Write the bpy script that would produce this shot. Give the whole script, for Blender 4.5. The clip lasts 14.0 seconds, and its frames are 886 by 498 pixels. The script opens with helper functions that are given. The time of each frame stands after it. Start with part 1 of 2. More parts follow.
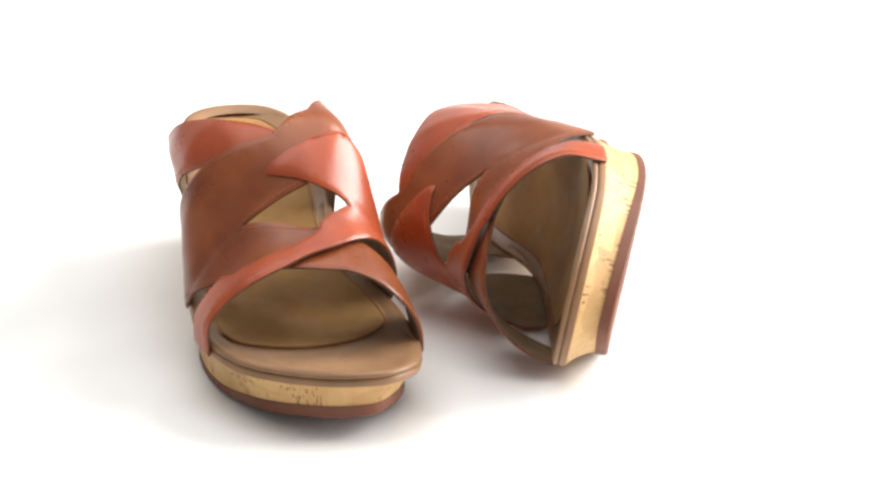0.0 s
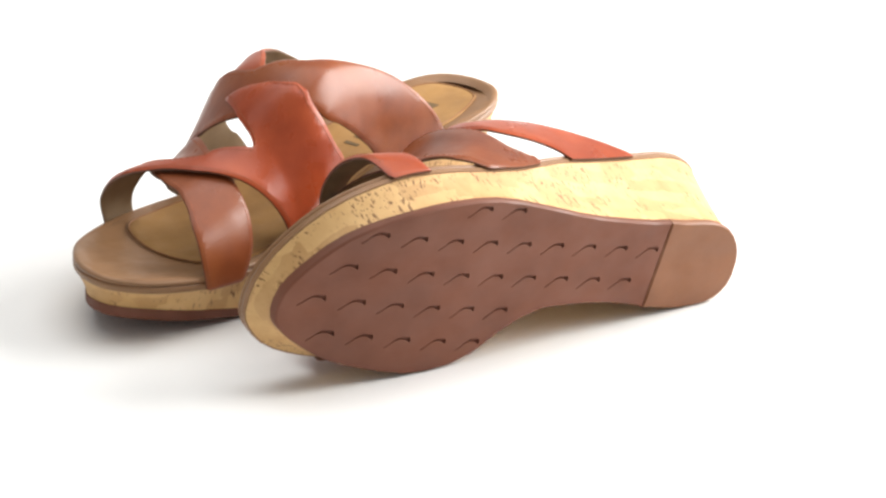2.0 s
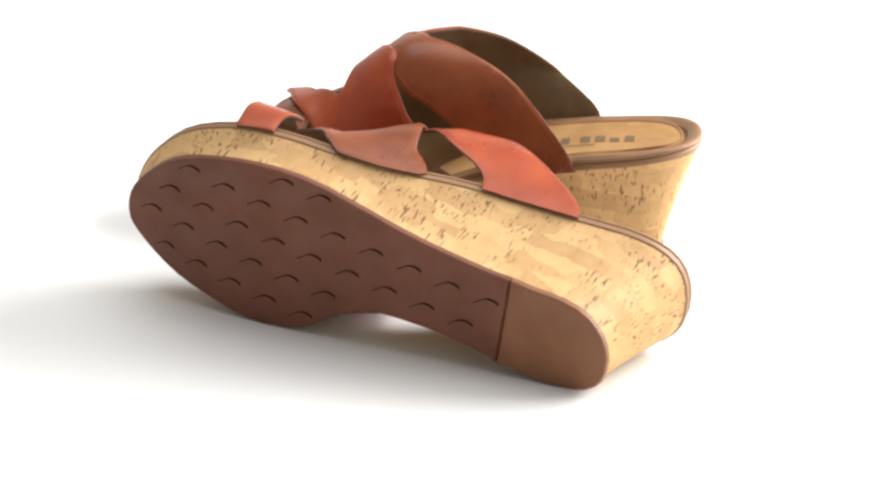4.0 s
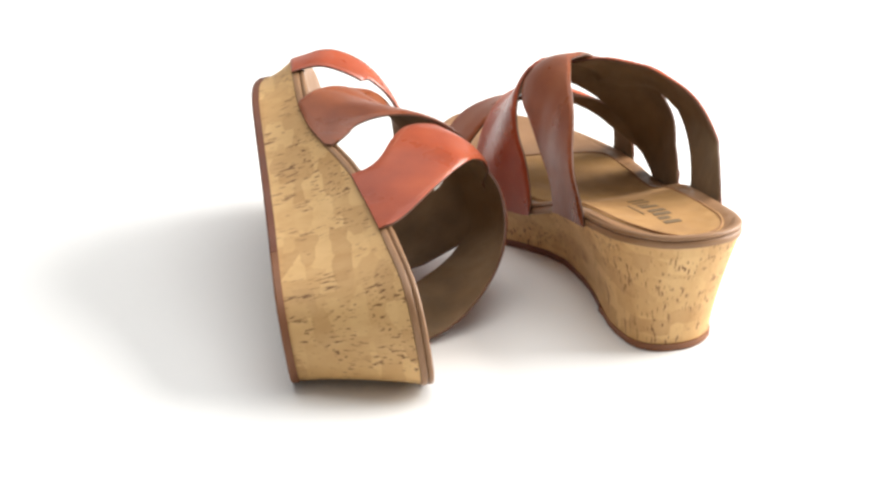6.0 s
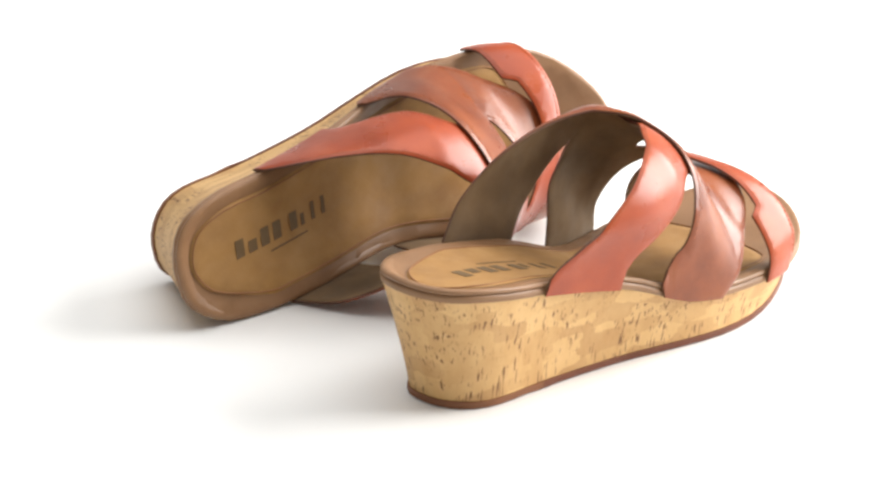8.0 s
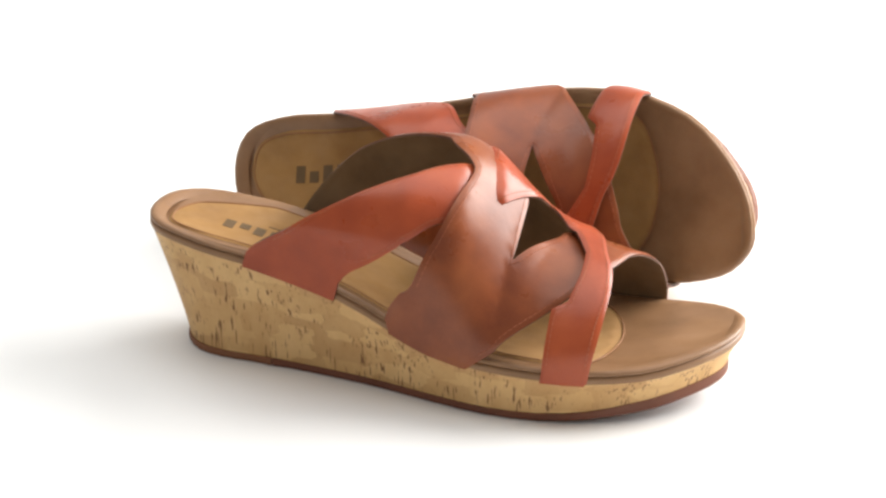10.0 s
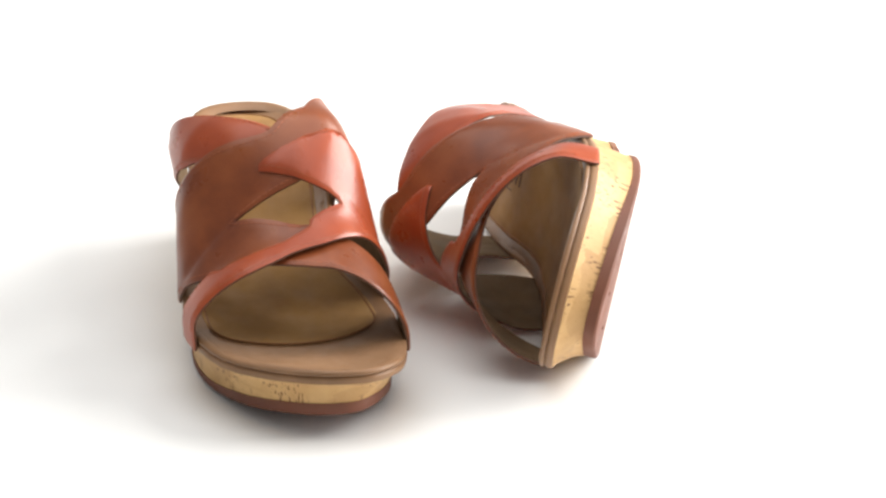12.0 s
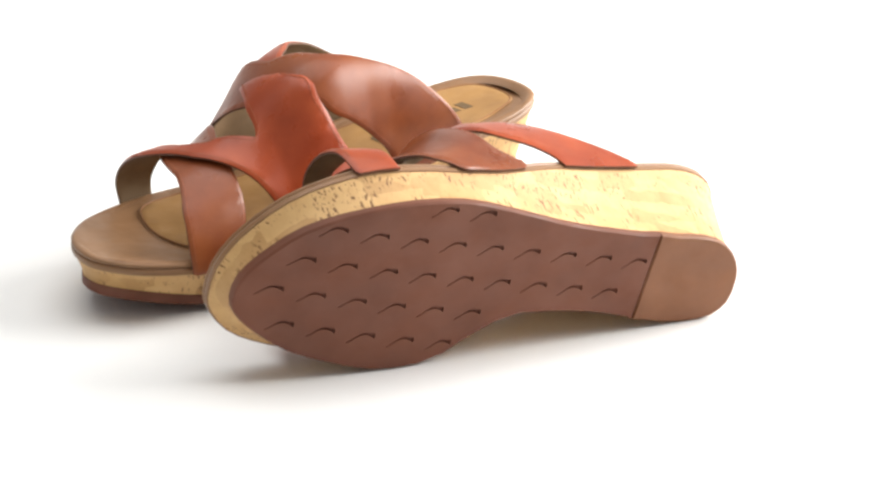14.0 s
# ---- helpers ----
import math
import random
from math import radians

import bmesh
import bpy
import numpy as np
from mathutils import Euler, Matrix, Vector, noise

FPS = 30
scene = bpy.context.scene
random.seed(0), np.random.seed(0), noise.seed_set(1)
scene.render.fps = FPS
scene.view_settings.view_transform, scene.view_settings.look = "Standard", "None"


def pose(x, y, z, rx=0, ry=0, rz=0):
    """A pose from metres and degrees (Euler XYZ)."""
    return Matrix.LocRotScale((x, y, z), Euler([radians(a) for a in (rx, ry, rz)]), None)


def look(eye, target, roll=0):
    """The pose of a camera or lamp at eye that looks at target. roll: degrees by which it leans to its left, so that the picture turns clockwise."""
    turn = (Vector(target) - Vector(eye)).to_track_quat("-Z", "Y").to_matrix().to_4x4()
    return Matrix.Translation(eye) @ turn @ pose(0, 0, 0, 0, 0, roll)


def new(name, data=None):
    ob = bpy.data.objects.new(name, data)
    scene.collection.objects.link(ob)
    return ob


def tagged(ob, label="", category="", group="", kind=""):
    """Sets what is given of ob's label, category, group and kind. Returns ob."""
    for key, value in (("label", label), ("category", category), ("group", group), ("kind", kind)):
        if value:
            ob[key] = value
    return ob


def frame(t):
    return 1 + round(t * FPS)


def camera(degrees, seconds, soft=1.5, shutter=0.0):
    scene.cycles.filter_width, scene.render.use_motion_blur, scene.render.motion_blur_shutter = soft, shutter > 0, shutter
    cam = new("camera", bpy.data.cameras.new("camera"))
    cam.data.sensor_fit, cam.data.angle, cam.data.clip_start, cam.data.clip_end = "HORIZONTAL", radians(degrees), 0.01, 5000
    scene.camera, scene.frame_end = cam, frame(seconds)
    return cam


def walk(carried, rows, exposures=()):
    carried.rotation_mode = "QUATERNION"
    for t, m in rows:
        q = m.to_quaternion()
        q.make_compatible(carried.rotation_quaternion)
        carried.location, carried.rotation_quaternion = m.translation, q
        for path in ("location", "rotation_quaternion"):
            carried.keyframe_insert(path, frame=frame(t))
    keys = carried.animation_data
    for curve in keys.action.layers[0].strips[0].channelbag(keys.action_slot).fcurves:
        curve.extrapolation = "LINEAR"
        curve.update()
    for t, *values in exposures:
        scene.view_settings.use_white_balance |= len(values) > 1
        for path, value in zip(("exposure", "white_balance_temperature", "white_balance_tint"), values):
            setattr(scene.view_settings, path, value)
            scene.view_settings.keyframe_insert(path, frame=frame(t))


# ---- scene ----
# The camera stands still; a hidden turntable carries the two sandals round.
cam = camera(19.53, 14.0, soft=2.6)
EYE, AIM = Vector((0, -1.0898, 0.4585)), Vector((-0.00007, 0.92796, -0.37269))
walk(cam, [(0, look(EYE, EYE + AIM, 1.25)), (14, look(EYE, EYE + AIM, 1.25))], exposures=[(0, 0.6), (0.2, 0.42), (0.5, 0.4), (14, 0.4)])

# ---- light ----
world = bpy.data.worlds.new("studio")
scene.world = world
world.use_nodes = True
world.node_tree.nodes["Background"].inputs["Color"].default_value = (1.0, 0.99, 0.97, 1)
world.node_tree.nodes["Background"].inputs["Strength"].default_value = 0.265
box = bpy.data.lights.new("softbox", "AREA")
box.shape, box.size, box.size_y, box.energy, box.color = "RECTANGLE", 1.25, 1.0, 44.5, (1.0, 0.985, 0.96)
softbox = new("softbox", box)
softbox.matrix_world = look((1.2, 0.42, 0.66), (0, 0, 0.03))
top = bpy.data.lights.new("overhead_softbox", "AREA")
top.shape, top.size, top.size_y, top.energy, top.color = "RECTANGLE", 1.8, 1.5, 16.5, (1.0, 0.99, 0.975)
overhead = new("overhead_softbox", top)
overhead.matrix_world = look((0.0, 0.25, 1.5), (0, 0.1, 0))


# ---- materials ----
def material(name, rough=0.5, coat=0.0):
    m = bpy.data.materials.new(name)
    m.use_nodes = True
    nt = m.node_tree
    b = nt.nodes["Principled BSDF"]
    b.inputs["Roughness"].default_value = rough
    b.inputs["Coat Weight"].default_value = coat
    b.inputs["Coat Roughness"].default_value = 0.25
    tc = nt.nodes.new("ShaderNodeTexCoord")
    return m, nt, b, tc


def noise_node(nt, vec, scale, detail=4.0, stretch=None, rough=0.55):
    n = nt.nodes.new("ShaderNodeTexNoise")
    n.inputs["Scale"].default_value, n.inputs["Detail"].default_value = scale, detail
    n.inputs["Roughness"].default_value = rough
    if stretch:
        mp = nt.nodes.new("ShaderNodeMapping")
        mp.inputs["Scale"].default_value = stretch
        nt.links.new(vec, mp.inputs["Vector"])
        vec = mp.outputs["Vector"]
    nt.links.new(vec, n.inputs["Vector"])
    return n.outputs["Fac"]


def ramp(nt, fac, stops):
    r = nt.nodes.new("ShaderNodeValToRGB")
    while len(r.color_ramp.elements) < len(stops):
        r.color_ramp.elements.new(0.5)
    for e, (p, c) in zip(r.color_ramp.elements, stops):
        e.position, e.color = p, (*c, 1)
    nt.links.new(fac, r.inputs["Fac"])
    return r.outputs["Color"]


def mix(nt, fac, a, b, mode="MIX"):
    n = nt.nodes.new("ShaderNodeMix")
    n.data_type, n.blend_type = "RGBA", mode
    for sock, v in ((n.inputs["Factor"], fac), (n.inputs["A"], a), (n.inputs["B"], b)):
        if isinstance(v, (int, float)):
            sock.default_value = v
        elif isinstance(v, tuple):
            sock.default_value = (*v, 1)
        else:
            nt.links.new(v, sock)
    return n.outputs["Result"]


def bump(nt, b, height, strength, distance):
    n = nt.nodes.new("ShaderNodeBump")
    n.inputs["Strength"].default_value, n.inputs["Distance"].default_value = strength, distance
    nt.links.new(height, n.inputs["Height"])
    nt.links.new(n.outputs["Normal"], b.inputs["Normal"])


def leather(name, dark, mid, light, rough, coat=0.15, shine=0.5):
    m, nt, b, tc = material(name, rough, coat)
    b.inputs["Specular IOR Level"].default_value = shine
    vec = tc.outputs["Object"]
    tone = ramp(nt, noise_node(nt, vec, 38, 3), [(0.3, dark), (0.52, mid), (0.75, light)])
    pores = noise_node(nt, vec, 1500, 3)
    col = mix(nt, 0.16, tone, ramp(nt, pores, [(0.35, dark), (0.7, light)]))
    nt.links.new(col, b.inputs["Base Color"])
    worn = nt.nodes.new("ShaderNodeMapRange")
    worn.inputs["From Min"].default_value, worn.inputs["From Max"].default_value = 0.3, 0.7
    worn.inputs["To Min"].default_value, worn.inputs["To Max"].default_value = rough * 0.82, min(rough * 1.35, 1.0)
    nt.links.new(noise_node(nt, vec, 55, 4, (1, 1.4, 0.8)), worn.inputs["Value"])
    nt.links.new(worn.outputs["Result"], b.inputs["Roughness"])
    grain = noise_node(nt, vec, 700, 5, rough=0.65)
    crease = noise_node(nt, vec, 110, 3, (0.6, 1.5, 1.0))
    both = mix(nt, 0.75, grain, crease)
    bump(nt, b, both, 0.2, 0.0008)
    return m


BROWN = leather("brown_leather", (0.140, 0.031, 0.010), (0.222, 0.056, 0.017), (0.285, 0.084, 0.026), 0.30, 0.0, 0.36)
RED = leather("red_leather", (0.235, 0.036, 0.011), (0.325, 0.056, 0.017), (0.40, 0.080, 0.023), 0.29, 0.0, 0.36)
LINING = leather("tan_lining", (0.11, 0.07, 0.035), (0.17, 0.105, 0.05), (0.22, 0.14, 0.07), 0.75, 0)
TOPSOLE = leather("taupe_leather", (0.19, 0.097, 0.043), (0.25, 0.131, 0.062), (0.30, 0.163, 0.08), 0.40, 0.0, 0.4)
SUEDE = leather("tan_suede", (0.25, 0.123, 0.036), (0.345, 0.181, 0.056), (0.415, 0.231, 0.082), 0.85, 0)
RUBBER = leather("brown_rubber", (0.125, 0.042, 0.022), (0.155, 0.053, 0.028), (0.18, 0.064, 0.035), 0.55, 0, 0.35)
HEELCAP = leather("tan_rubber", (0.17, 0.064, 0.026), (0.20, 0.078, 0.032), (0.235, 0.094, 0.04), 0.5, 0, 0.4)
INK = leather("dark_ink", (0.10, 0.06, 0.025), (0.13, 0.078, 0.032), (0.17, 0.10, 0.042), 0.85, 0)
EDGE = leather("dark_cut_edge", (0.07, 0.026, 0.013), (0.11, 0.042, 0.02), (0.15, 0.06, 0.03), 0.6, 0)
SEAM_THREAD = leather("tan_thread", (0.20, 0.085, 0.033), (0.27, 0.122, 0.046), (0.33, 0.16, 0.065), 0.8, 0)
THREAD = leather("rust_thread", (0.25, 0.07, 0.03), (0.36, 0.11, 0.05), (0.45, 0.15, 0.07), 0.8, 0)


def cork_material():
    m, nt, b, tc = material("cork_veneer", 0.62, 0)
    vec = tc.outputs["Object"]
    blocks = nt.nodes.new("ShaderNodeTexVoronoi")
    blocks.inputs["Scale"].default_value = 1
    mp = nt.nodes.new("ShaderNodeMapping")
    mp.inputs["Scale"].default_value = (55, 55, 120)
    mp.inputs["Rotation"].default_value = (0, 0.1, 0)
    nt.links.new(vec, mp.inputs["Vector"])
    nt.links.new(mp.outputs["Vector"], blocks.inputs["Vector"])
    blocks.distance = "CHEBYCHEV"
    patch = ramp(nt, blocks.outputs["Color"], [(0.2, (0.43, 0.240, 0.086)), (0.5, (0.53, 0.312, 0.118)), (0.8, (0.63, 0.395, 0.165))])
    soft = ramp(nt, noise_node(nt, vec, 120, 5, (1, 1, 0.5)), [(0.3, (0.47, 0.26, 0.09)), (0.7, (0.68, 0.44, 0.20))])
    base = mix(nt, 0.36, patch, soft)
    # short dark pores that run across the veneer's height
    pores = noise_node(nt, vec, 200, 1.5, (4.8, 4.8, 0.2), 0.4)
    fleck = ramp(nt, pores, [(0.60, (0, 0, 0)), (0.64, (1, 1, 1))])
    where = ramp(nt, noise_node(nt, vec, 75, 2), [(0.455, (0, 0, 0)), (0.54, (1, 1, 1))])
    mask = mix(nt, 1.0, fleck, where, "MULTIPLY")
    col = mix(nt, mask, base, (0.19, 0.088, 0.028))
    fine = ramp(nt, noise_node(nt, vec, 420, 4, (1.6, 1.6, 0.5)), [(0.60, (0, 0, 0)), (0.72, (0.55, 0.55, 0.55))])
    col = mix(nt, fine, col, (0.34, 0.18, 0.055))
    nt.links.new(col, b.inputs["Base Color"])
    bump(nt, b, noise_node(nt, vec, 300, 5, (1.5, 1.5, 0.6)), 0.3, 0.0005)
    return m


CORK = cork_material()


def paper_material():
    m, nt, b, tc = material("white_paper", 0.6, 0)
    nt.links.new(ramp(nt, noise_node(nt, tc.outputs["Object"], 6, 4), [(0.3, (0.80, 0.80, 0.79)), (0.7, (0.83, 0.83, 0.82))]), b.inputs["Base Color"])
    bump(nt, b, noise_node(nt, tc.outputs["Object"], 900, 3), 0.05, 0.0003)
    return m


PAPER = paper_material()


# ---- seamless sheet ----
def sweep():
    bm = bmesh.new()
    profile = [(-4.0, 0.0), (-1.0, 0.0), (1.6, 0.0)]
    profile += [(1.6 + 0.7 * math.sin(a), 0.7 - 0.7 * math.cos(a)) for a in [radians(9 * i) for i in range(1, 11)]] + [(2.3, 2.6)]
    rows = [[bm.verts.new((x, y, z)) for x in (-3.5, 0, 3.5)] for y, z in profile]
    low = [[bm.verts.new((x, y + (0.004 if z > 0.3 else 0), z - 0.004)) for x in (-3.5, 0, 3.5)] for y, z in profile]
    for a, b in zip(rows, rows[1:]):
        for i in range(2):
            bm.faces.new((a[i], a[i + 1], b[i + 1], b[i]))
    for a, b in zip(low, low[1:]):
        for i in range(2):
            bm.faces.new((a[i], b[i], b[i + 1], a[i + 1]))
    me = bpy.data.meshes.new("floor")
    bm.to_mesh(me)
    me.materials.append(PAPER)
    for p in me.polygons:
        p.use_smooth = True
    return tagged(new("floor", me), "seamless white paper sheet under and behind the sandals", "floor", kind="structure")


sweep()

# ---- sandal: shape ----
# x runs from heel to toe, w from the inner to the outer side of the foot, z up.
TOP_X = [-0.022, -0.005, 0.0175, 0.03, 0.05, 0.074, 0.0857, 0.095, 0.11, 0.13, 0.145, 0.155, 0.183, 0.2, 0.222, 0.24]
TOP_Z = [0.0585, 0.057, 0.0535, 0.052, 0.0485, 0.0437, 0.0393, 0.0352, 0.0295, 0.0260, 0.0255, 0.0253, 0.0253, 0.0259, 0.0288, 0.0314]
FOOT_OUTER = [(-0.0196, -0.006), (-0.0172, 0.0078), (-0.0091, 0.0170), (0.0077, 0.0234), (0.03, 0.0268), (0.06, 0.0326), (0.094, 0.041), (0.134, 0.0495), (0.1597, 0.0522), (0.1791, 0.0512), (0.1985, 0.0455), (0.2121, 0.0373), (0.2257, 0.0240), (0.2333, 0.0118)]
FOOT_INNER = [(0.2364, 0.0005), (0.2356, -0.0104), (0.2256, -0.0223), (0.2073, -0.0295), (0.1888, -0.0325), (0.1646, -0.034), (0.142, -0.0325), (0.114, -0.028), (0.09, -0.027), (0.06, -0.031), (0.04, -0.0335), (0.025, -0.0345), (0.008, -0.0342), (-0.0055, -0.0302), (-0.0160, -0.0212)]
SOLE_OUTER = [(-0.0042, -0.007), (-0.0023, 0.0028), (0.005, 0.0125), (0.017, 0.0175), (0.037, 0.0202), (0.0615, 0.025), (0.086, 0.031), (0.111, 0.0395), (0.135, 0.0465), (0.1585, 0.048), (0.1813, 0.0445), (0.2041, 0.036), (0.2188, 0.0245), (0.2286, 0.013)]
SOLE_INNER = [(0.2316, 0.0017), (0.2286, -0.0065), (0.2166, -0.0165), (0.2021, -0.0244), (0.1828, -0.0302), (0.168, -0.0335), (0.156, -0.0335), (0.144, -0.0318), (0.1344, -0.0275), (0.1205, -0.018), (0.1064, -0.0125), (0.0942, -0.012), (0.0694, -0.0146), (0.046, -0.0205), (0.031, -0.0245), (0.018, -0.0255), (0.006, -0.0244), (-0.002, -0.0178)]
RIDGE_X = [0.0, 0.03, 0.05, 0.06, 0.08, 0.1, 0.11, 0.117, 0.122, 0.128, 0.135, 0.146, 0.155, 0.162, 0.17, 0.19, 0.205]
RIDGE_Z = [0.072, 0.081, 0.0863, 0.0882, 0.0915, 0.0932, 0.0938, 0.0932, 0.0907, 0.0868, 0.0815, 0.0718, 0.0643, 0.061, 0.0583, 0.053, 0.05]


def curve_of(xs, zs):
    """A smooth curve through the given heights."""
    xs, zs = np.array(xs), np.array(zs)
    fine = np.linspace(xs[0], xs[-1], 400)
    v = np.interp(fine, xs, zs)
    k = np.exp(-0.5 * (np.arange(-12, 13) / 5.0) ** 2)
    v = np.convolve(np.pad(v, 12, mode="edge"), k / k.sum(), "valid")
    return lambda x: float(np.interp(x, fine, v))


top_z = curve_of(TOP_X, TOP_Z)
ridge_z = curve_of(RIDGE_X, RIDGE_Z)
spring = curve_of([-0.02, 0.15, 0.165, 0.179, 0.204, 0.223, 0.236, 0.25], [0, 0, 0.0004, 0.0016, 0.0050, 0.0086, 0.0114, 0.0136])

toe_rise = lambda x: 0.0016 * smooth((x - 0.17) / 0.04)


def spline(points, closed=True, corners=(), step=6):
    """Catmull-Rom points through a loop; corners (indices) stay sharp."""
    out, n = [], len(points)
    for i in range(n if closed else n - 1):
        p = [Vector(points[(i + k) % n]) if closed else Vector(points[min(max(i + k, 0), n - 1)]) for k in (-1, 0, 1, 2)]
        if i % n in corners:
            p[0] = p[1]
        if (i + 1) % n in corners:
            p[3] = p[2]
        for j in range(step):
            t = j / step
            out.append(0.5 * ((2 * p[1]) + (p[2] - p[0]) * t + (2 * p[0] - 5 * p[1] + 4 * p[2] - p[3]) * t * t + (3 * p[1] - p[0] - 3 * p[2] + p[3]) * t ** 3))
    return out


def even(points, gap, closed=True):
    """The same line with points at even distances."""
    pts = [np.array(p[:2]) for p in points]
    if closed:
        pts.append(pts[0])
    d = np.concatenate([[0], np.cumsum([np.linalg.norm(b - a) for a, b in zip(pts, pts[1:])])])
    n = max(3, int(round(d[-1] / gap)))
    s = np.linspace(0, d[-1], n + 1)
    a = np.array(pts)
    r = np.stack([np.interp(s, d, a[:, 0]), np.interp(s, d, a[:, 1])], 1)
    return r[:-1] if closed else r


def inset(loop, by):
    """A closed loop moved inwards (it runs anticlockwise)."""
    t = np.roll(loop, -1, 0) - np.roll(loop, 1, 0)
    t /= np.linalg.norm(t, axis=1, keepdims=True) + 1e-12
    return loop + by * np.stack([-t[:, 1], t[:, 0]], 1)


def ccw(loop):
    x, y = loop[:, 0], loop[:, 1]
    return loop if np.sum(x * np.roll(y, -1) - np.roll(x, -1) * y) > 0 else loop[::-1].copy()


def inside(p, loop):
    x, y = loop[:, 0], loop[:, 1]
    x2, y2 = np.roll(x, -1), np.roll(y, -1)
    hit = ((y > p[1]) != (y2 > p[1])) & (p[0] < (x2 - x) * (p[1] - y) / (y2 - y + 1e-15) + x)
    return np.count_nonzero(hit) % 2 == 1


RING = 64


def ring_of(outer, inner):
    """Evenly matched rings: outer side from heel to toe, then the inner side back."""
    loop = np.array([p[:2] for p in spline([(*p, 0) for p in outer + inner], step=10)])
    a, b = loop[:, 0].argmin(), loop[:, 0].argmax()
    up, down = np.roll(loop, -a, 0)[: (b - a) % len(loop) + 1], np.roll(loop, -b, 0)[: (a - b) % len(loop) + 1]
    out = []
    for side in (up, down[::-1]):
        s = 0.5 - 0.5 * np.cos(np.linspace(0, np.pi, RING // 2 + 1))
        xs = loop[a, 0] + (loop[b, 0] - loop[a, 0]) * s
        order = np.argsort(side[:, 0])
        out.append(np.stack([xs, np.interp(xs, side[order, 0], side[order, 1])], 1))
    return np.concatenate([out[0][:-1], out[1][::-1][:-1]])


FOOT = ring_of(FOOT_OUTER, FOOT_INNER)
SOLE = ring_of(SOLE_OUTER, SOLE_INNER)


def smooth(t):
    t = min(max(t, 0.0), 1.0)
    return t * t * (3 - 2 * t)


# ---- sandal: meshes ----
SIZE = Vector((1.0, 0.991, 1.025))


def part(name, bm, mats, parent, label="", side=1, sharp=35):
    """Links a bmesh, given for a left foot, as one mesh under its thing; side -1 mirrors it for the right foot."""
    for v in bm.verts:
        v.co = v.co * SIZE
        v.co.y *= side
    if side < 0:
        bmesh.ops.reverse_faces(bm, faces=bm.faces[:])
    me = bpy.data.meshes.new(name)
    bm.to_mesh(me)
    bm.free()
    for m in mats if isinstance(mats, (list, tuple)) else [mats]:
        me.materials.append(m)
    for p in me.polygons:
        p.use_smooth = True
    me.set_sharp_from_angle(angle=radians(sharp))
    ob = new(name, me)
    ob.parent = parent
    return tagged(ob, label)


def loft(bm, rings, close_ends=True, mat=0):
    made = [[bm.verts.new(p) for p in r] for r in rings]
    for a, b in zip(made, made[1:]):
        n = len(a)
        for i in range(n):
            bm.faces.new((a[i], a[(i + 1) % n], b[(i + 1) % n], b[i])).material_index = mat
    return made


def cap(bm, ring, up=True):
    """Closes a matched ring by strips across it."""
    n, h = len(ring), len(ring) // 2
    for i in range(h):
        a, b, c, d = ring[i], ring[i + 1], ring[(n - i - 1) % n], ring[(n - i) % n]
        f = [v for k, v in enumerate((a, b, c, d)) if v not in (a, b, c, d)[:k]]
        if len(f) > 2:
            bm.faces.new(f if up else f[::-1])


def cork_wedge():
    bm = bmesh.new()
    rings = []
    steps = 9
    for k in range(steps + 1):
        s = k / steps
        ring = []
        for (sx, sy), (fx, fy) in zip(SOLE, FOOT):
            g = s ** (1.55 - 0.4 * smooth(1 - (sx + 0.001) / 0.012))
            x, y = sx + (fx - sx) * g, sy + (fy - sy) * g
            low, high = 0.0032 + toe_rise(sx) + spring(sx), top_z(fx) - 0.0055
            ring.append((x, y, low + (high - low) * s))
        rings.append(ring)
    made = loft(bm, rings)
    cap(bm, made[0], False)
    cap(bm, made[-1], True)
    bmesh.ops.recalc_face_normals(bm, faces=bm.faces[:])
    return bm


def welt():
    """The rounded leather edge between cork and footbed."""
    bm = bmesh.new()
    centre = np.stack([FOOT[:, 0], np.full(len(FOOT), 0.0)], 1)
    prof = [(-0.0012, -0.0057), (0.0006, -0.0052), (0.0010, -0.0036), (0.0006, -0.0024), (-0.0002, -0.0022), (0.0007, -0.0017), (0.0009, -0.0006), (0.0003, 0.0), (-0.0012, 0.0002), (-0.003, -0.0004), (-0.006, -0.0024)]
    loops = []
    for out, up in prof:
        loop = inset(ccw(FOOT), -out)
        loops.append([(p[0], p[1], top_z(q[0]) + up) for p, q in zip(loop, ccw(FOOT))])
    made = loft(bm, loops)
    n = len(made[0])
    for i in range(n):
        bm.faces.new((made[-1][i], made[-1][(i + 1) % n], made[0][(i + 1) % n], made[0][i]))
    bmesh.ops.recalc_face_normals(bm, faces=bm.faces[:])
    return bm


def dish(x, w):
    """Height of the foot's bed: cupped heel, a low arch and a shallow ball."""
    hi = np.interp(x, FOOT_SIDE_X, FOOT_SIDE_HI)
    lo = np.interp(x, FOOT_SIDE_X, FOOT_SIDE_LO)
    mid, half = 0.5 * (hi + lo), max(0.5 * (hi - lo), 0.004)
    r = min(abs(w - mid) / half, 1.0)
    return top_z(x) - (0.0042 - 0.0018 * smooth((x - 0.17) / 0.04)) * (1 - r ** 2.4) + 0.0006 * math.sin(x * 60)


_h = len(FOOT) // 2
FOOT_SIDE_X = FOOT[: _h + 1, 0]
FOOT_SIDE_HI = FOOT[: _h + 1, 1]
FOOT_SIDE_LO = np.concatenate([FOOT[:1, 1], FOOT[:_h - 1:-1, 1]])[: _h + 1]


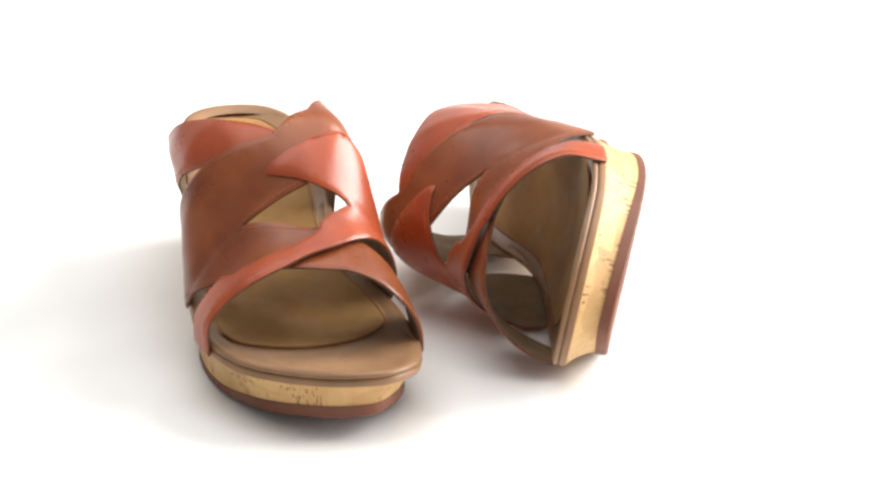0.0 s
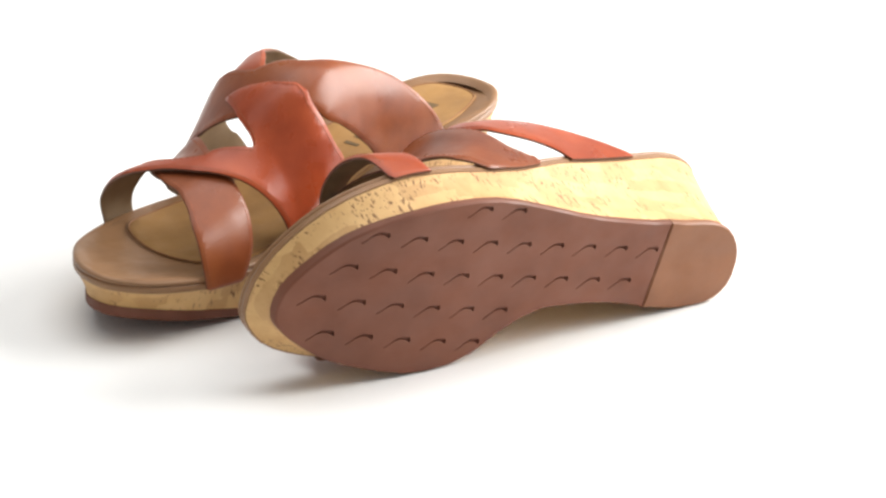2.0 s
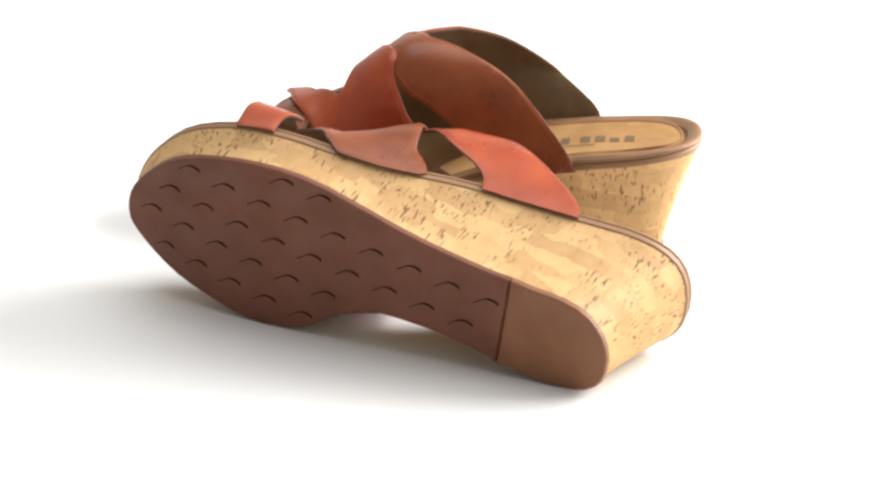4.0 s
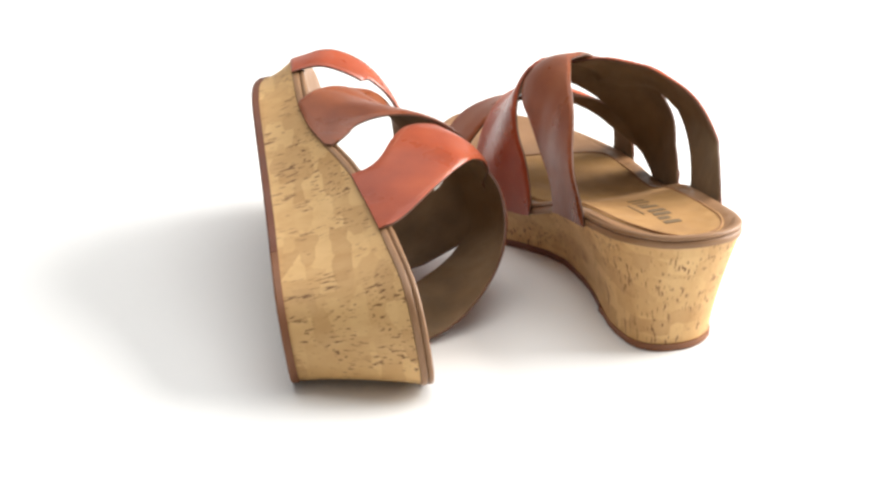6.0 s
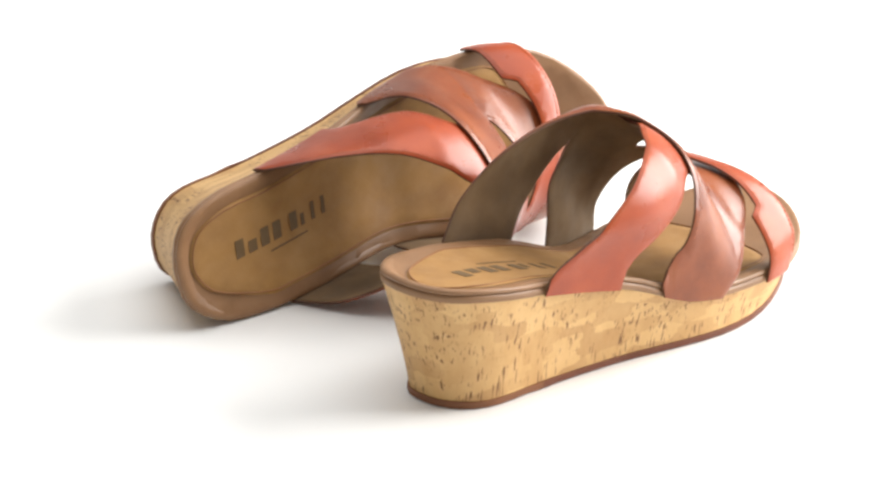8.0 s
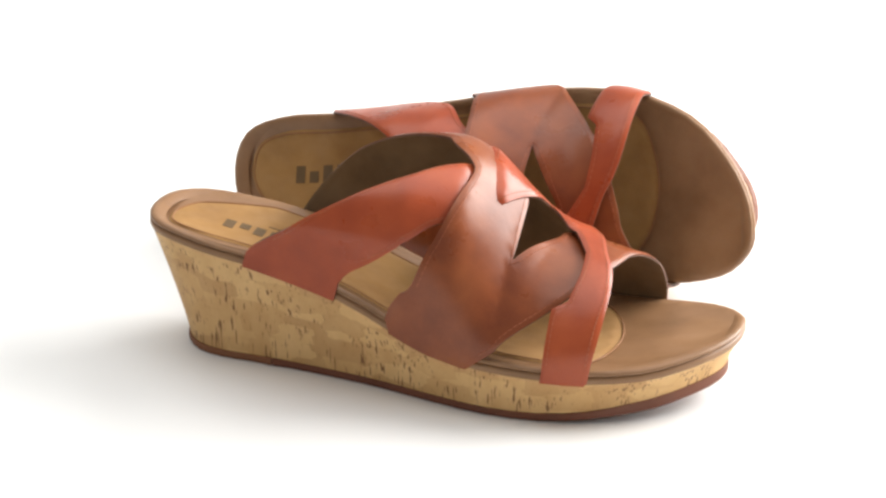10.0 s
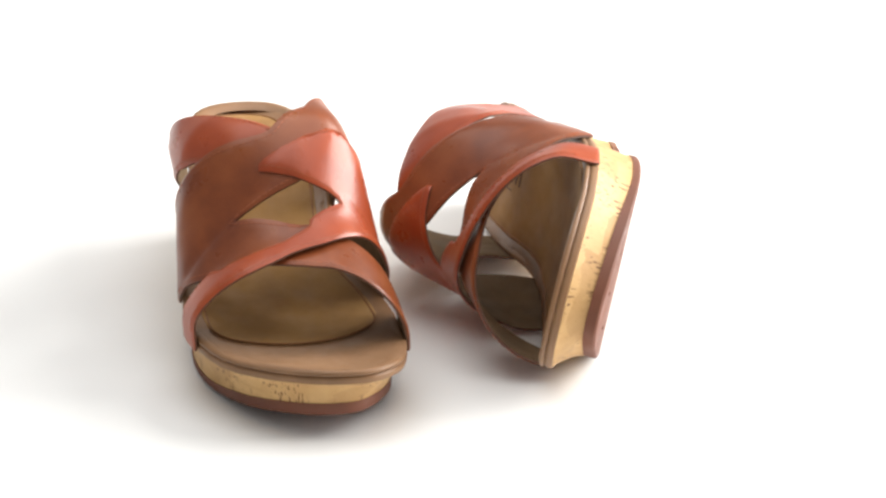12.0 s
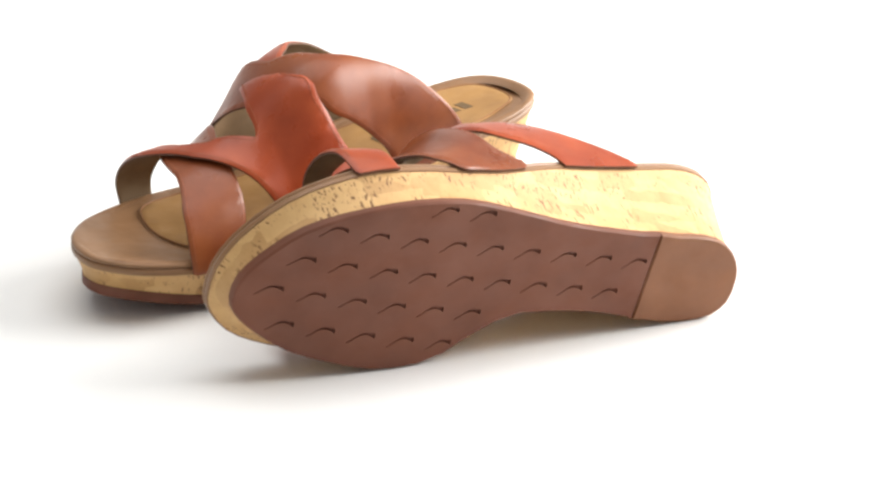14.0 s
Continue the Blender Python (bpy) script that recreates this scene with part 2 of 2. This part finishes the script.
def sheet(loop, height, gap=0.004, thick=0.0015, mats=(0, 0), edge_drop=0.0005):
    """A thin sheet over a plan outline, draped on a height function."""
    return drape(loop, lambda p, o: Vector((p[0], p[1], height(p[0], p[1]) + o)), 0.0, thick, gap, edge_drop)


def triangles(loop, gap, extra=()):
    """A fine net of triangles inside a loop; extra: further closed lines that the net must follow."""
    from mathutils.geometry import delaunay_2d_cdt
    pts, edges = [Vector(p) for p in loop], []
    n = len(loop)
    inner = inset(loop, 0.0012)
    pts += [Vector(p) for p in inner if inside(p, loop)]
    for e in extra:
        k = len(pts)
        pts += [Vector(p) for p in e]
        edges += [(k + i, k + (i + 1) % len(e)) for i in range(len(e))]
    lo, hi = loop.min(0), loop.max(0)
    near = np.concatenate([loop, *extra]) if len(extra) else loop
    j = 0
    y = lo[1]
    while y < hi[1]:
        x = lo[0] + (gap / 2 if j % 2 else 0)
        while x < hi[0]:
            p = np.array((x, y))
            if inside(p, loop) and ((near - p) ** 2).sum(1).min() > (0.62 * gap) ** 2:
                pts.append(Vector(p))
            x += gap
        y += gap * 0.87
        j += 1
    v, _, f, *_ = delaunay_2d_cdt(pts, edges, [list(range(n))], 1, 1e-6)
    return [np.array(p) for p in v], [list(t) for t in f]


def drape(loop, place, off, thick, gap=0.0035, edge_drop=0.0005):
    """A sheet with thickness: the loop's net, put in place outside and inside and closed at its edge."""
    loop = ccw(loop)
    v, faces = triangles(loop, gap)
    count = {}
    for f in faces:
        for a, b in zip(f, f[1:] + f[:1]):
            count[frozenset((a, b))] = count.get(frozenset((a, b)), 0) + 1
    rim = {i for e, c in count.items() if c == 1 for i in e}
    bm = bmesh.new()
    o = off if callable(off) else (lambda p: off)
    outer = [bm.verts.new(place(p, o(p) + thick - (edge_drop if i in rim else 0))) for i, p in enumerate(v)]
    under = [bm.verts.new(place(p, o(p) + (edge_drop * 0.6 if i in rim else 0))) for i, p in enumerate(v)]
    for f in faces:
        bm.faces.new([outer[i] for i in f])
        bm.faces.new([under[i] for i in f[::-1]]).material_index = 1
        for a, b in zip(f, f[1:] + f[:1]):
            if count[frozenset((a, b))] == 1:
                bm.faces.new((outer[a], under[a], under[b], outer[b])).material_index = 2
    bmesh.ops.recalc_face_normals(bm, faces=bm.faces[:])
    return bm


# ---- outsole with its crescent notches ----
SEAM = lambda w: 0.0425 - 0.146 * w


def crescent(cx, cy):
    """A scooped notch: a deep wedge at its heel end, from which an arched groove tapers towards the toe."""
    out, back = [], []
    for i in range(11):
        t = i / 10
        x = cx + 0.0122 * t
        w = cy + 0.0013 * math.sin(math.pi * min(1.2 * t, 1.0)) - 0.0034 * t ** 2
        out.append((x, w))
        back.append((x, w - 0.00045 - 0.0019 * (1 - t) ** 2.4))
    return np.array(out + back[::-1])


def slab(loop, notches, depth=0.0012):
    bm = bmesh.new()
    loop = ccw(loop)
    low = inset(loop, 0.0007)
    v, faces = triangles(low, 0.007, notches)
    sunk = {i for i, f in enumerate(faces) if any(inside(sum(v[k] for k in f) / 3, n) for n in notches)}
    flat, deep = {}, {}
    here = lambda p, d: bm.verts.new((p[0], p[1], spring(p[0]) + d))
    count = {}
    for i, f in enumerate(faces):
        store, d = (deep, depth) if i in sunk else (flat, 0.0)
        for k in f:
            if k not in store:
                store[k] = here(v[k], d)
        bm.faces.new([store[k] for k in f[::-1]])
        for a, b in zip(f, f[1:] + f[:1]):
            count.setdefault(frozenset((a, b)), []).append((i in sunk, a, b))
    for e, uses in count.items():
        if len(uses) == 2 and uses[0][0] != uses[1][0]:
            _, a, b = uses[0] if uses[0][0] else uses[1]
            bm.faces.new((deep[a], deep[b], flat[b], flat[a]))
    mid = [here(p, 0.0008) for p in loop]
    high = [here(p, 0.0034 + toe_rise(p[0])) for p in loop]
    n = len(loop)
    border = []
    for p in low:
        k = min(flat, key=lambda q: (v[q][0] - p[0]) ** 2 + (v[q][1] - p[1]) ** 2)
        border.append(flat[k])
    for i in range(n):
        j = (i + 1) % n
        if border[i] is not border[j]:
            bm.faces.new((border[i], border[j], mid[j], mid[i]))
        bm.faces.new((mid[i], mid[j], high[j], high[i]))
    bm.faces.new(high)
    bmesh.ops.recalc_face_normals(bm, faces=bm.faces[:])
    return bm


def sole_loops():
    """The outsole's plan, cut at the seam before the heel."""
    loop = [p for p in ccw(inset(ccw(SOLE), -0.0004))]
    front = [p for p in loop if p[0] > SEAM(p[1]) + 0.001]
    heel = [p for p in loop if p[0] < SEAM(p[1]) - 0.001]

    def cut(sign):
        a = np.array(loop)
        side = a[a[:, 1] * sign > 0.0]
        side = side[np.argsort(side[:, 0])]
        w = np.interp(0.0425, side[:, 0], side[:, 1])
        return SEAM(w), w
    (xo, wo), (xi, wi) = cut(1), cut(-1)
    line = [(xo + (xi - xo) * i / 8, wo + (wi - wo) * i / 8) for i in range(9)]
    k = next(i for i, p in enumerate(front) if front[i - 1][0] < 0.06 and p[0] < 0.06 and np.linalg.norm(np.array(front[i - 1]) - p) > 0.02)
    front = front[k:] + front[:k]
    k = next(i for i, p in enumerate(heel) if np.linalg.norm(np.array(heel[i - 1]) - p) > 0.02)
    heel = heel[k:] + heel[:k]
    first = np.linalg.norm(np.array(front[-1]) - line[0]) < np.linalg.norm(np.array(front[-1]) - line[-1])
    f = np.array(front + (line if first else line[::-1]))
    h = np.array(heel + (line[::-1] if first else line))
    shift = np.array((0.0004, 0.0))
    return f + shift * 0, h - shift


def notch_places():
    edge = inset(ccw(SOLE), 0.0016)
    out = []
    for i in range(-8, 20):
        for j in range(-8, 9):
            c = crescent(0.0442 + 0.01795 * i + 0.0119 * j, 0.0097 + 0.0035 * i - 0.0141 * j)
            if all(inside(p, edge) and p[0] > SEAM(p[1]) + 0.0015 for p in c):
                out.append(c)
    return out


# ---- straps ----
ACROSS = 0.17
PRESSED = {"up": 0.0, "out": 0.0075, "round": 0.0}


def last(x, u):
    """The foot's surface: u runs from the outer (0) over the instep to the inner edge (1)."""
    z0 = top_z(x) - 0.0056
    hi = float(np.interp(x, FOOT_SIDE_X, FOOT_SIDE_HI)) + 0.0009
    lo = float(np.interp(x, FOOT_SIDE_X, FOOT_SIDE_LO)) - 0.0009
    mid = -0.002 - 0.005 * smooth((x - 0.06) / 0.03) * smooth((0.14 - x) / 0.02)
    c, s = math.cos(math.pi * u), max(math.sin(math.pi * u), 0.0)
    if c > 0:
        e = float(np.interp(x, (0.1, 0.12, 0.14, 0.16, 0.18), (0.45, 0.76, 1.4, 1.2, 0.85))) + PRESSED["round"] * (0.35 + 0.65 * smooth((x - 0.075) / 0.03)) * (1 - smooth((x - 0.12) / 0.03))
    else:
        e = float(np.interp(x, (0.095, 0.11, 0.125, 0.145, 0.18), (0.6, 0.61, 0.72, 1.1, 0.95)))
    w = mid + ((hi - mid) if c > 0 else (mid - lo)) * math.copysign(abs(c) ** e, c)
    if c > 0:
        w += PRESSED["out"] * (1 - smooth((x - 0.07) / 0.045)) * min(s / 0.35, 1.0) * c ** 0.4
    return Vector((x, w, z0 + (ridge_z(x) + PRESSED["up"] - z0) * s ** e))


def on_last(p, off):
    x, u = p[0], min(max(p[1] / ACROSS, 0.0), 1.0)
    a, b = min(max(u, 0.02), 0.98), 0.01
    du = last(x, a + b) - last(x, a - b)
    dx = last(x + 0.002, a) - last(x - 0.002, a)
    n = du.cross(dx)
    n.normalize()
    if n.dot(last(x, a) - Vector((x, -0.002, 0.03))) < 0:
        n = -n
    if u < 0.03 or u > 0.97:
        n.z = 0
        n.normalize()
    return last(x, u) + n * off


BROWN_LINE = [(0.037, 1.0), (0.0425, 0.957), (0.0572, 0.82), (0.0685, 0.722), (0.085, 0.62), (0.1, 0.54), (0.113, 0.49), (0.1205, 0.44), (0.1212, 0.4), (0.119, 0.335), (0.1145, 0.22), (0.1093, 0.132), (0.1037, 0.045), (0.093, 0.0),
              (0.1293, 0.0), (0.1425, 0.1), (0.1535, 0.17), (0.166, 0.25), (0.1735, 0.32), (0.178, 0.37), (0.1825, 0.43), (0.1875, 0.51), (0.193, 0.62), (0.198, 0.72), (0.201, 0.88), (0.2005, 1.0),
              (0.18, 1.0), (0.1735, 0.905), (0.169, 0.79), (0.1665, 0.68), (0.164, 0.58), (0.1594, 0.48), (0.157, 0.43), (0.1425, 0.28), (0.143, 0.36), (0.1423, 0.47), (0.138, 0.55), (0.131, 0.63), (0.1235, 0.69), (0.1168, 0.778), (0.1017, 0.862), (0.0867, 0.945), (0.0807, 0.985), (0.08, 1.0)]
BROWN_CORNERS = (0, 13, 14, 25, 26, 33, 43)
RED_LINE = [(0.0286, 0.0), (0.0491, 0.1), (0.0631, 0.182), (0.0857, 0.315), (0.1035, 0.400), (0.1165, 0.438), (0.1245, 0.48), (0.124, 0.54), (0.1215, 0.58), (0.1215, 0.62), (0.1225, 0.7), (0.1175, 0.83), (0.109, 0.92), (0.1065, 0.965), (0.1045, 1.0),
            (0.147, 1.0), (0.151, 0.95), (0.153, 0.87), (0.158, 0.77), (0.1635, 0.685), (0.1725, 0.56), (0.1785, 0.45), (0.182, 0.39), (0.1835, 0.31), (0.1825, 0.19), (0.179, 0.0),
            (0.16, 0.0), (0.162, 0.118), (0.1628, 0.215), (0.1688, 0.24), (0.1712, 0.33), (0.1705, 0.41), (0.163, 0.482), (0.1594, 0.485), (0.1493, 0.622), (0.1468, 0.585), (0.1423, 0.47), (0.132, 0.355), (0.127, 0.3), (0.12, 0.255), (0.1113, 0.215), (0.1006, 0.125), (0.0965, 0.1), (0.0857, 0.05), (0.0705, 0.0)]
RED_CORNERS = (0, 14, 15, 25, 26, 28, 29, 31, 32, 34, 37, 44)


def brown_lift(p):
    u = p[1] / ACROSS
    ends = smooth(u / 0.12) * smooth((1 - u) / 0.12)
    return (0.0024 - 0.0021 * smooth((p[0] - 0.142) / 0.015)) * ends


def red_lift(p):
    x, u = p[0], p[1] / ACROSS
    slit = np.interp(u, (0.0, 0.33, 0.375, 0.465, 0.56, 0.62, 0.66, 1.0), (0.15, 0.14, 0.13, 0.1275, 0.122, 0.1208, 0.112, 0.09))
    if x > 0.145:
        slit = 0.12
    ends = smooth(u / 0.12) * smooth((1 - u) / 0.12)
    return 0.0038 * smooth((x - slit) / 0.007 + 0.5) * ends


def strap_loop(line, corners):
    pts = spline([(x, u * ACROSS, 0) for x, u in line], corners=corners, step=8)
    return ccw(even(pts, 0.0026))


def stitches(loop, lift, by=0.0019):
    """Short thread stitches along a strap's edges."""
    bm = bmesh.new()
    line = even(inset(ccw(loop), by), 0.0026)
    line = [p for p in line if inside(p, loop) and 0.05 < p[1] / ACROSS < 0.95]
    for a, b in zip(line, line[1:]):
        if np.linalg.norm(b - a) > 0.004:
            continue
        p, q = on_last(a, lift(a) + 0.00185), on_last(a + 0.68 * (b - a), lift(b) + 0.00185)
        if (q - p).length < 1e-5:
            continue
        d = (q - p).normalized()
        up = (on_last(a, lift(a) + 0.003) - p).normalized()
        s = d.cross(up) * 0.00022
        r = [[bm.verts.new(c + s * i + up * j) for i, j in ((-1, -0.0001), (1, -0.0001), (0.6, 0.00022), (-0.6, 0.00022))] for c in (p, q)]
        for i in range(4):
            bm.faces.new((r[0][i], r[0][(i + 1) % 4], r[1][(i + 1) % 4], r[1][i]))
        bm.faces.new(r[0][::-1])
        bm.faces.new(r[1])
    return bm


# ---- footbed ----
def pad_loop(by):
    """The suede lining's outline: the foot's plan set in, with a round front edge behind the toes."""
    outer = [(x, w - by) for x, w in FOOT_OUTER if 0.005 < x < 0.165]
    inner = [(x, w + by) for x, w in FOOT_INNER if 0.02 < x < 0.165]
    front = [(0.175, 0.042), (0.1835, 0.027), (0.1875, 0.008), (0.1845, -0.011), (0.176, -0.024)]
    heel = [(0.0, -0.0205), (-0.0085, -0.0135), (-0.0115, -0.004), (-0.007, 0.0085)]
    k = 0.0075 - by
    heel = [(x - k, w) for x, w in heel]
    return ccw(even(spline([(*p, 0) for p in outer + front + inner + heel], step=8), 0.0035))


def bed_sheet(loop, lift, thick):
    return drape(loop, lambda p, o: Vector((p[0], p[1], dish(p[0], p[1]) + o)), lift, thick, 0.005, 0.0007)


def ridge_line(loop, lift, width):
    """A thin raised cord along a loop on the footbed."""
    bm = bmesh.new()
    rings = []
    n = len(loop)
    t = np.roll(loop, -1, 0) - np.roll(loop, 1, 0)
    t /= np.linalg.norm(t, axis=1, keepdims=True)
    for k in range(6):
        a = 2 * math.pi * k / 6
        off = loop + np.stack([-t[:, 1], t[:, 0]], 1) * width * math.cos(a)
        rings.append([bm.verts.new((p[0], p[1], dish(p[0], p[1]) + lift + width * math.sin(a))) for p in off])
    for k in range(6):
        a, b = rings[k], rings[(k + 1) % 6]
        for i in range(n):
            bm.faces.new((a[i], a[(i + 1) % n], b[(i + 1) % n], b[i]))
    bmesh.ops.recalc_face_normals(bm, faces=bm.faces[:])
    return bm


def plate(x0, x1, w0, w1, lift, slant=0.16):
    """A flat printed bar that lies on the footbed."""
    bm = bmesh.new()
    n = 4
    rows = [[[bm.verts.new((x, w + slant * (x - 0.012), dish(x, w + slant * (x - 0.012)) + h)) for w in (w0, w1)] for x in [x0 + (x1 - x0) * i / n for i in range(n + 1)]] for h in (lift, lift + 0.00015)]
    for i in range(n):
        a, b = rows[1][i], rows[1][i + 1]
        bm.faces.new((a[0], b[0], b[1], a[1]))
        c, d = rows[0][i], rows[0][i + 1]
        bm.faces.new((c[0], c[1], d[1], d[0]))
        bm.faces.new((c[0], d[0], b[0], a[0]))
        bm.faces.new((c[1], a[1], b[1], d[1]))
    for i in (0, n):
        bm.faces.new((rows[0][i][0], rows[1][i][0], rows[1][i][1], rows[0][i][1]))
    bmesh.ops.recalc_face_normals(bm, faces=bm.faces[:])
    return bm


def build_sandal(side, label):
    # the straps of the tipped sandal bear its weight and are squeezed flatter at the sides
    PRESSED.update(dict(up=0.0055, out=0.0, round=0.22) if side > 0 else dict(up=0.0, out=0.0075, round=0.0))
    thing = tagged(new("sandal"), label, "sandal", "pair of wedge sandals")
    front, heel = sole_loops()
    part("outsole", slab(front, notch_places()), RUBBER, thing, "brown rubber outsole with crescent notches", side)
    part("heel_pad", slab(heel, []), HEELCAP, thing, "smooth tan rubber heel pad", side)
    part("cork_wedge", cork_wedge(), CORK, thing, "cork-veneered wedge with dark flecks", side, 50)
    part("welt", welt(), TOPSOLE, thing, "rounded taupe leather edge", side, 60)
    part("footbed", bed_sheet(ccw(even(inset(ccw(FOOT), 0.0006), 0.004)), -0.0006, 0.0014), [TOPSOLE, TOPSOLE, TOPSOLE], thing, "taupe leather footbed", side)
    pad = part("insole", bed_sheet(pad_loop(0.0065), 0.0006, 0.0011), [SUEDE, SUEDE, SUEDE], thing, "tan suede insole", side)
    part("piping", ridge_line(pad_loop(0.0080), 0.0017, 0.0004), SEAM_THREAD, pad, "tan thread seam", side)
    words = ((0.0115, 0.0395), (0.0425, 0.068))
    for x0, x1 in words:
        n = 4
        step = (x1 - x0) / n
        for i in range(n):
            tall = i in (2, 3) if x0 < 0.02 else i in (0, 2, 3)
            wide = 0.66 if x0 < 0.02 or i == 0 else 0.34
            tip = 0.0028 if tall or (i == 0 and x0 < 0.02) else 0.0
            part("printed_bar", plate(x0 + step * i, x0 + step * (i + wide), -0.0084, -0.0029 + tip, 0.00175), INK, pad, "dark printed bar", side)
    part("printed_bar", plate(0.030, 0.052, -0.0126, -0.0118, 0.00175), INK, pad, "thin dark printed bar", side)
    for name, line, corners, lift, mat, text in (("brown_strap", BROWN_LINE, BROWN_CORNERS, brown_lift, BROWN, "burnished brown leather strap"), ("red_strap", RED_LINE, RED_CORNERS, red_lift, RED, "russet red leather strap")):
        loop = strap_loop(line, corners)
        strap = part(name, drape(loop, on_last, lift, 0.0019, 0.0032, 0.0006), [mat, LINING, EDGE], thing, text, side, 45)
        tagged(part("stitching", stitches(loop, lift), THREAD, strap, "", side), "rust thread stitching", kind="stuff")
    return thing


upright = build_sandal(-1, "wedge sandal with crossed red and brown leather straps standing upright")
tipped = build_sandal(1, "wedge sandal with crossed leather straps tipped on its side")

# ---- turntable ----
SPEED = -30.5
DRIFT = ((0, -3.49), (0.5, -0.48), (1, -1.09), (1.5, 0.15), (2, -0.10), (2.5, 1.72), (3, 1.69), (5.5, 4.51), (6, 4.18), (6.5, 4.24), (7, 2.81), (9.5, 2.66), (10, 1.23), (10.5, 1.66), (11, 0.20), (11.5, 0.35), (12, -0.26), (12.5, -0.99), (13, -2.67), (13.5, -2.34), (14, -3.05))
UPRIGHT_AT = pose(-0.0892, -0.0824, 0, 0, 0, 2.78)
TIPPED_AT = Matrix(((0.964354, -0.004521, -0.264575, -0.081907), (-0.259130, 0.186370, -0.947691, 0.102112), (0.053594, 0.982469, 0.178555, 0.024692), (0, 0, 0, 1)))


def motions():
    times = [i * 0.5 for i in range(29)]
    turns = [(t, pose(0, 0, 0, 0, 0, SPEED * (t - 9.5) + float(np.interp(t, [d[0] for d in DRIFT], [d[1] for d in DRIFT])))) for t in times]
    walk(upright, [(t, m @ UPRIGHT_AT) for t, m in turns])
    walk(tipped, [(t, m @ TIPPED_AT) for t, m in turns])


motions()
